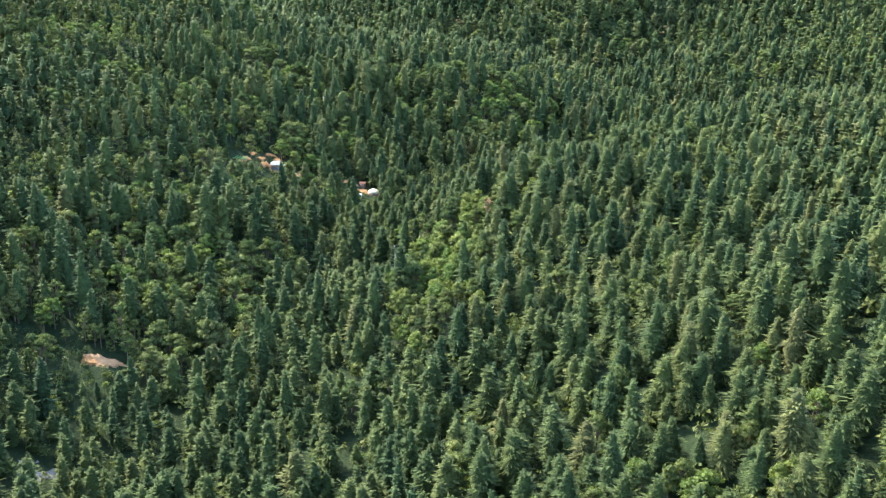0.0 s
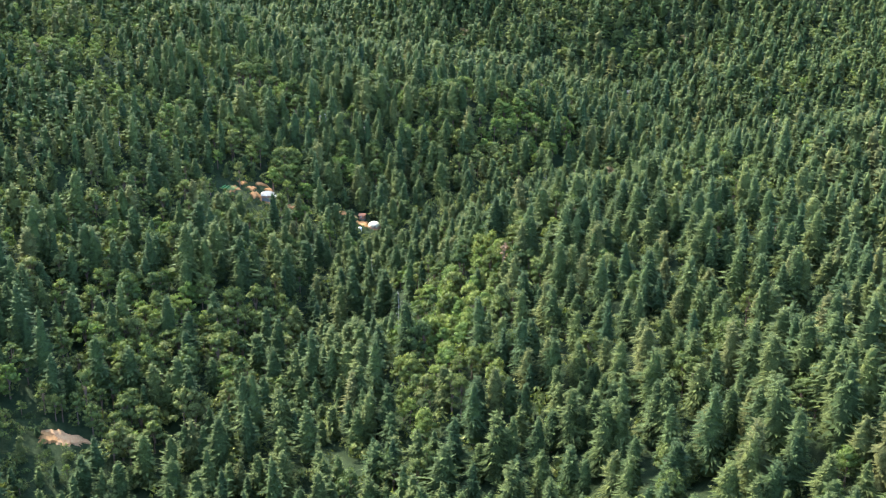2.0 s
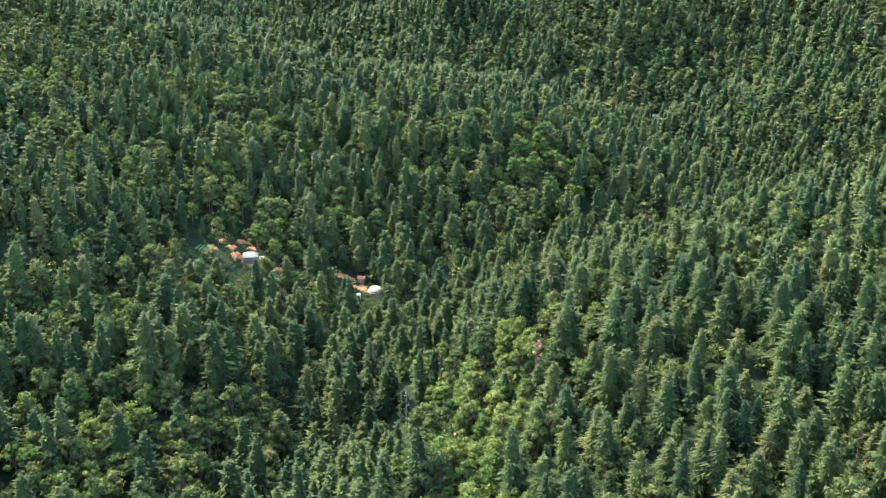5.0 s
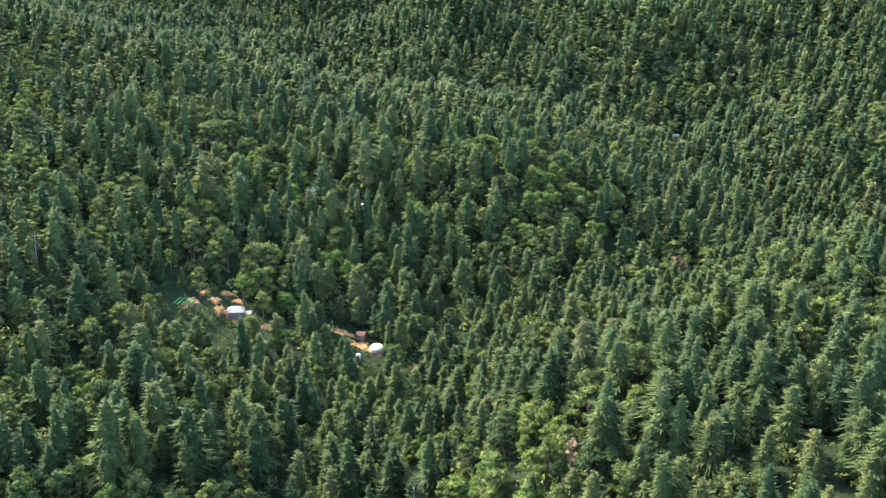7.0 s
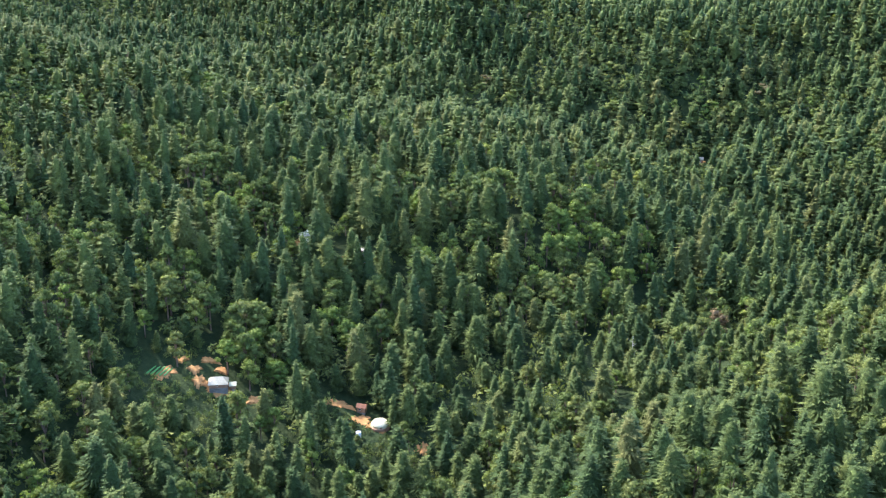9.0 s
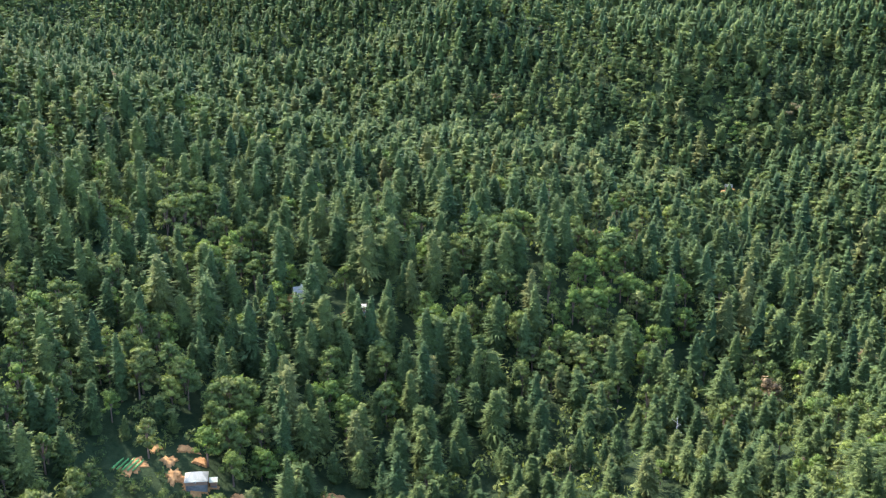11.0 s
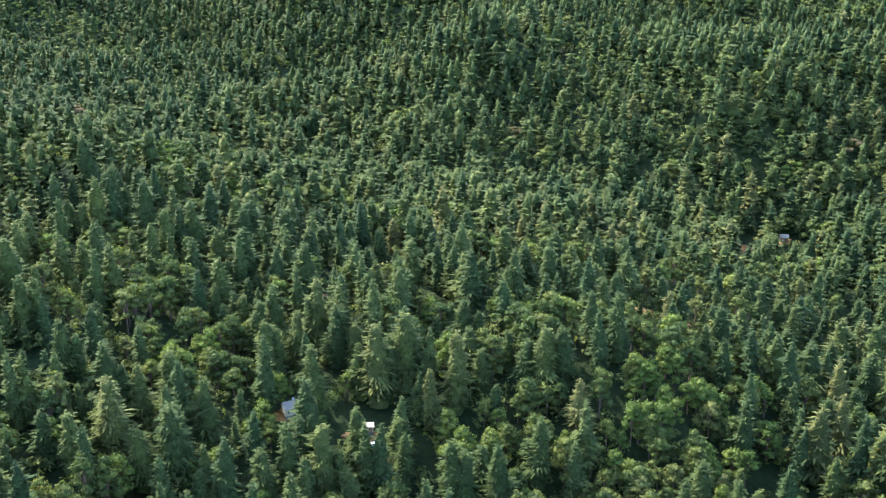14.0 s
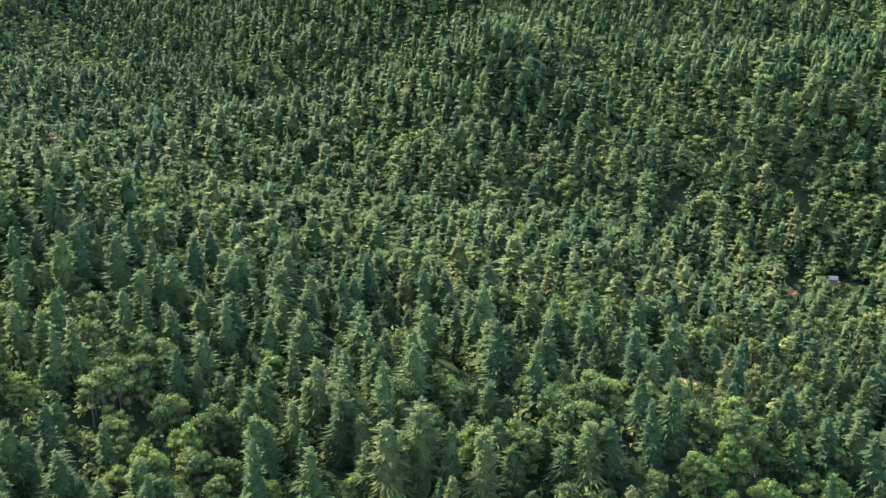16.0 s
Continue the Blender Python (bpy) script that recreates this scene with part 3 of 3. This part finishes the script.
def part(name, mesh, mat, parent, label=""):
    """Links a mesh, or a bmesh, as one part under a thing or a part."""
    if isinstance(mesh, bmesh.types.BMesh):
        me = bpy.data.meshes.new(name)
        mesh.to_mesh(me)
        mesh.free()
        mesh = me
    if mat and not mesh.materials:
        mesh.materials.append(mat)
    ob = new(name, mesh)
    ob.parent = parent
    return tagged(ob, label)


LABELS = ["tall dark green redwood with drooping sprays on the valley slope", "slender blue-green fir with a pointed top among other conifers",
          "rounded mid-green oak with a clumpy crown in the forest", "small bright green maple with loose leafy clumps", "russet brown dying tree with a thinning crown"]
CATS = ["redwood", "fir", "oak", "maple", "dead tree"]


def tree(kind, seed, leaf=None, label="", made=None):
    v, f, m = made or shape(kind, seed, 0)
    root = tagged(new(KIND[kind]), label or LABELS[kind], CATS[kind], "" if label else KIND[kind] + " trees round the hamlet")
    for code in np.unique(m)[::-1]:
        ff = f[m == code]
        used, inv = np.unique(ff, return_inverse=True)
        name = "crown" if code == 0 else "trunk" if code == 1 else "limb"
        part(name, mesh_of(name, v[used], inv.reshape(-1, 3), np.zeros(len(ff), int), [BARK if code else leaf or LEAF[kind]]), None, root)
    return root


pink = tree(4, 7, ROSE, "slender tree with a small rose-brown dead-leaved top", broadleaf(np.random.default_rng(4007), 25, 2.8, 11, 46, True, 5, 0.22))
pink.matrix_basis = Matrix.LocRotScale((23.6, 603, float(ground_height(23.6, 603))), None, (1.0, 1.0, 1.0))
first = {}
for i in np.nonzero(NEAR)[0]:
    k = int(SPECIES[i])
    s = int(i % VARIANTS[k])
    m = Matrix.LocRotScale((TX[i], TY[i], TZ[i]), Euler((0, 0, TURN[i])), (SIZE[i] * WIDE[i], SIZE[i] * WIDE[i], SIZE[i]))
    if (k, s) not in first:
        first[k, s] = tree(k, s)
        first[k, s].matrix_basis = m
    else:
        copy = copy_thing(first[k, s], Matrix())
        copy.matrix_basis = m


# ---- the hamlet ----
def box(sx, sy, sz, z0=0.0, bevel=0.0):
    bm = bmesh.new()
    bmesh.ops.create_cube(bm, size=1.0, matrix=Matrix.LocRotScale((0, 0, z0 + sz / 2), None, (sx, sy, sz)))
    if bevel:
        bmesh.ops.bevel(bm, geom=bm.edges[:], offset=bevel, segments=2, affect="EDGES")
    return bm


def ring(profile, sides=28):
    """A turned shape from (radius, height) pairs."""
    bm = bmesh.new()
    rows = []
    for r, z in profile:
        rows.append([bm.verts.new((r * math.cos(2 * math.pi * j / sides), r * math.sin(2 * math.pi * j / sides), z)) for j in range(sides)])
    for p, q in zip(rows, rows[1:]):
        for j in range(sides):
            bm.faces.new((p[j], p[(j + 1) % sides], q[(j + 1) % sides], q[j]))
    bm.faces.new(rows[-1])
    bm.faces.new(list(reversed(rows[0])))
    return bm


def gable(width, depth, z0, rise, over=0.4, thick=0.18, hip=0.0):
    """A pitched roof with eaves and thickness; hip draws the ridge in from the ends."""
    bm = bmesh.new()
    a, b = width / 2 + over, depth / 2 + over
    rows = []
    for dz in (thick, 0.0):
        rows.append([bm.verts.new(p) for p in ((-a, -b, z0 + dz), (a, -b, z0 + dz), (a, b, z0 + dz), (-a, b, z0 + dz), (-a + hip, 0, z0 + rise + dz), (a - hip, 0, z0 + rise + dz))])
    for t, flip in zip(rows, (False, True)):
        for f in ((0, 1, 5, 4), (2, 3, 4, 5), (1, 2, 5), (3, 0, 4)):
            if len(f) == 3 and not hip:
                continue
            vs = [t[i] for i in f]
            bm.faces.new(list(reversed(vs)) if flip else vs)
    loop = (0, 1, 2, 3) if hip else (0, 1, 5, 2, 3, 4)
    for i, j in zip(loop, loop[1:] + loop[:1]):
        bm.faces.new((rows[1][i], rows[1][j], rows[0][j], rows[0][i]))
    return bm


def gable_end(width, z0, rise, thick=0.15):
    bm = bmesh.new()
    rows = [[bm.verts.new(p) for p in ((s, -width / 2, z0), (s, width / 2, z0), (s, 0, z0 + rise))] for s in (-thick / 2, thick / 2)]
    bm.faces.new(list(reversed(rows[0])))
    bm.faces.new(rows[1])
    for i in range(3):
        bm.faces.new((rows[0][i], rows[0][(i + 1) % 3], rows[1][(i + 1) % 3], rows[1][i]))
    return bm


def stand(ob, x, y, turn=0.0, sink=0.0, spread=3.0):
    """Sets a thing on the land, on the highest ground under it."""
    z = max(float(ground_height(x + dx, y + dy)) for dx in (-spread, 0, spread) for dy in (-spread, 0, spread))
    ob.matrix_basis = pose(x, y, z + 0.5 - sink, 0, 0, turn)
    return ob


def moved(ob, x=0, y=0, z=0, turn=0):
    ob.matrix_basis = pose(x, y, z, 0, 0, turn)
    return ob


def footing(sx, sy, parent):
    return part("foundation", box(sx, sy, 5.0, -5.0), SAND, parent, "pale stone foundation")


def yurt(x, y):
    t = tagged(new("yurt"), "round cream canvas yurt with a domed roof in a clearing", "yurt")
    part("deck", ring([(4.3, -4.0), (4.3, 0.0)]), PLANK, t, "round plank deck")
    part("wall", ring([(3.55, 0.0), (3.6, 1.05)]), CANVAS, t)
    part("roof", ring([(3.8, 0.9), (3.75, 1.1), (3.3, 1.75), (2.5, 2.3), (1.5, 2.7), (0.7, 2.9)]), CANVAS, t)
    part("skylight", ring([(0.7, 2.88), (0.6, 3.05), (0.25, 3.17)], 16), PAINT_WHITE, t, "domed clear skylight")
    d = part("door", box(0.95, 0.12, 1.0), PLANK, t, "brown plank door")
    moved(d, 0.6, -3.55, 0.0, 10)
    return stand(t, x, y)


def tank(x, y):
    t = tagged(new("water_tank"), "small round white water tank beside the yurt", "water tank")
    part("body", ring([(1.15, -2.0), (1.15, 1.7), (1.05, 1.85)]), PAINT_WHITE, t)
    part("lid", ring([(1.05, 1.85), (0.4, 2.15), (0.35, 2.25)]), PAINT_WHITE, t)
    return stand(t, x, y, 0, 0, 1.0)


def house(name, label, x, y, turn, width, depth, high, rise, roof_mat, wall_mat, hip=0.0, chimney=True, windows=2):
    t = tagged(new(name), label, "house" if name == "house" else name.replace("_", " "))
    footing(width, depth, t)
    for dx, dy, sx, sy in ((0, -depth / 2, width, 0.16), (0, depth / 2, width, 0.16), (-width / 2, 0, 0.16, depth - 0.16), (width / 2, 0, 0.16, depth - 0.16)):
        moved(part("wall", box(sx, sy, high), wall_mat, t), dx, dy)
    if not hip:
        for s in (-1, 1):
            moved(part("gable_wall", gable_end(depth, high, rise * 0.96), wall_mat, t), s * width / 2, 0)
    roof = part("roof", gable(width, depth, high, rise * (depth / 2 + 0.4) / (depth / 2), 0.45, 0.16, hip), roof_mat, t)
    if chimney:
        moved(part("chimney", box(0.6, 0.6, 1.6, 0, 0.04), PAINT_WHITE, roof, "short white chimney"), width * 0.25, 0.6, high + rise - 0.5)
    for k in range(windows):
        w = part("window", box(0.9, 0.06, 0.95, 0, 0.01), PAINT_WHITE, t)
        moved(w, (k - (windows - 1) / 2) * 1.9 - 0.5, -depth / 2 - 0.1, 1.0)
        moved(part("pane", box(0.76, 0.03, 0.8), GLASS_DARK, w), 0, -0.04, 0.07)
    moved(part("door", box(0.9, 0.06, 2.0, 0, 0.01), PLANK, t, "brown plank door"), width * 0.36, -depth / 2 - 0.1, 0.0)
    return stand(t, x, y, turn, 0, width * 0.4)


def garden_bed(x, y, turn, length):
    t = tagged(new("garden_bed"), "long raised garden bed thick with bright green leaves", "garden bed", "vegetable beds in the clearing")
    part("soil", box(1.0, length, 0.9, -0.7, 0.05), CLAY, t)
    r = np.random.default_rng(int(x * 10) % 999)
    clumps = []
    for i in range(int(length / 0.45)):
        c = np.array([r.uniform(-0.12, 0.12), -length / 2 + 0.3 + i * 0.45, 0.42])
        clumps.append((ICO_V * r.uniform(0.7, 1.15, (12, 1)) * np.array([0.52, 0.36, 0.42]) + c, ICO_F, 0))
    v, f, m = joined(clumps)
    part("leaves", mesh_of("leaves", v, f, m, [BEDS]), None, t)
    return stand(t, x, y, turn, 0.45, 0.5)


def car(x, y, turn, paint, label):
    t = tagged(new("car"), label, "car", "vehicles parked among the trees")
    bm = box(4.3, 1.75, 0.62, 0.32, 0.12)
    part("body", bm, paint, t)
    bm = box(2.3, 1.55, 0.55, 0.9)
    for v in bm.verts:
        if v.co.z > 1.2:
            v.co.x *= 0.72
            v.co.y *= 0.88
    bmesh.ops.bevel(bm, geom=bm.edges[:], offset=0.06, segments=2, affect="EDGES")
    cabin = part("cabin", bm, paint, t)
    for s in (-1, 1):
        moved(part("window", box(1.5, 0.03, 0.32, 0.98), GLASS_DARK, cabin), 0, s * 0.745)
        for e in (-1.35, 1.35):
            w = part("wheel", ring([(0.2, -0.1), (0.33, -0.08), (0.33, 0.08), (0.2, 0.1)], 16), RUBBER, t)
            w.matrix_basis = pose(e, s * 0.8, 0.33, 90, 0, 0)
    return stand(t, x, y, turn, 0.15, 1.0)


def snag(x, y, high, seed):
    """A dead standing trunk with broken limbs."""
    r = np.random.default_rng(seed)
    t = tagged(new("dead_tree"), "bare pale grey dead tree with broken limbs", "dead tree", "bare snags in the forest")
    v, f, m = joined([stem([(0, 0, -1.5), (0.1, 0.1, high * 0.5), (0.3, 0.1, high)], [0.36, 0.22, 0.05], 7)])
    part("trunk", mesh_of("trunk", v, f, m * 0, [GREY_WOOD]), None, t)
    for i in range(9):
        h, a, L = high * r.uniform(0.35, 0.95), r.uniform(0, 6.28), r.uniform(1.2, 3.2)
        v, f, m = joined([stem([(0.1, 0.1, h), (L * 0.6 * math.cos(a), L * 0.6 * math.sin(a), h + 0.3), (L * math.cos(a), L * math.sin(a), h + 0.9)], [0.11, 0.07, 0.03], 5)])
        part("limb", mesh_of("limb", v, f, m * 0, [GREY_WOOD]), None, t)
    t.matrix_basis = pose(x, y, float(ground_height(x, y)), 0, 0, 0)
    return t


yurt(-53.5, 787)
tank(-62, 777.5)
house("barn", "small barn with a weathered pale hipped roof in the clearing", -122, 787, 8, 7.6, 6.0, 1.5, 2.0, ROOF_WHITE, PLANK, 2.4, False, 1)
house("tool_shed", "little plank shed with a cream roof beside the barn", -116.2, 788.5, 8, 2.2, 2.2, 1.7, 0.9, CANVAS, PLANK, 0.0, False, 0)
house("shed", "wooden shed with a red-brown roof behind the yurt", -62, 797, -15, 3.6, 2.8, 2.2, 1.0, TERRACOTTA, PLANK, 0.0, False, 1)
for k in range(5):
    garden_bed(-151 + 1.75 * k, 790 + 0.3 * k, -16, 9.0 - 0.5 * abs(k - 2))
house("mobile_home", "cream mobile home with a low tan metal roof under trees", -73, 919, 6, 6.0, 3.0, 2.2, 0.5, METAL_ROOF, CANVAS, 0.0, False, 3)
car(-69.5, 913.5, 20, PAINT_WHITE, "white car parked on bare soil under the trees")
car(-75.5, 913.0, 24, PAINT_SILVER, "silver car parked on bare soil under the trees")
house("house", "small house with a grey-tan gabled roof on a bare bank", -101, 922, 25, 5.6, 4.4, 2.8, 1.8, ROOF_GREY, CANVAS, 0.0, True, 2)
house("cottage", "cottage with a pale roof half hidden by conifers", 174, 1242, -10, 4.8, 3.8, 2.6, 1.4, ROOF_WHITE, PLANK, 0.0, False, 2)
for sx, sy, h, s in ((-94, 968, 22, 1), (-48, 690, 20, 2), (-30, 640, 23, 3), (-210, 770, 18, 4), (60, 830, 19, 5)):
    snag(sx, sy, h, s)


def felled_log(x, y, turn, length):
    """A barked trunk lying on the slope, with the stub of a branch."""
    t = tagged(new("felled_log"), "pale barked log lying in a small forest clearing", "log", "felled logs in the clearing")
    v, f, m = joined([stem([(0, 0, 0), (0.05, 0, length * 0.5), (0, 0.08, length)], [0.42, 0.36, 0.28], 9)])
    part("trunk", mesh_of("trunk", v, f, m * 0, [GREY_WOOD]), None, t)
    v, f, m = joined([stem([(0.2, 0, length * 0.7), (0.7, 0.1, length * 0.76), (1.1, 0.1, length * 0.86)], [0.12, 0.09, 0.05], 6)])
    part("branch_stub", mesh_of("branch_stub", v, f, m * 0, [GREY_WOOD]), None, t)
    a = radians(turn)
    z0, z1 = float(ground_height(x, y)), float(ground_height(x + length * math.cos(a), y + length * math.sin(a)))
    t.matrix_basis = Matrix.Translation((x, y, z0 + 1.0)) @ Vector((length * math.cos(a), length * math.sin(a), z1 - z0)).to_track_quat("Z", "Y").to_matrix().to_4x4()
    return t


for lx, ly, turn, length in ((-100.5, 1015, -40, 4.0), (-102.5, 1018, 15, 3.0), (-98, 1006, 70, 3.5), (-99.5, 1002, 20, 2.6)):
    felled_log(lx, ly, turn, length)
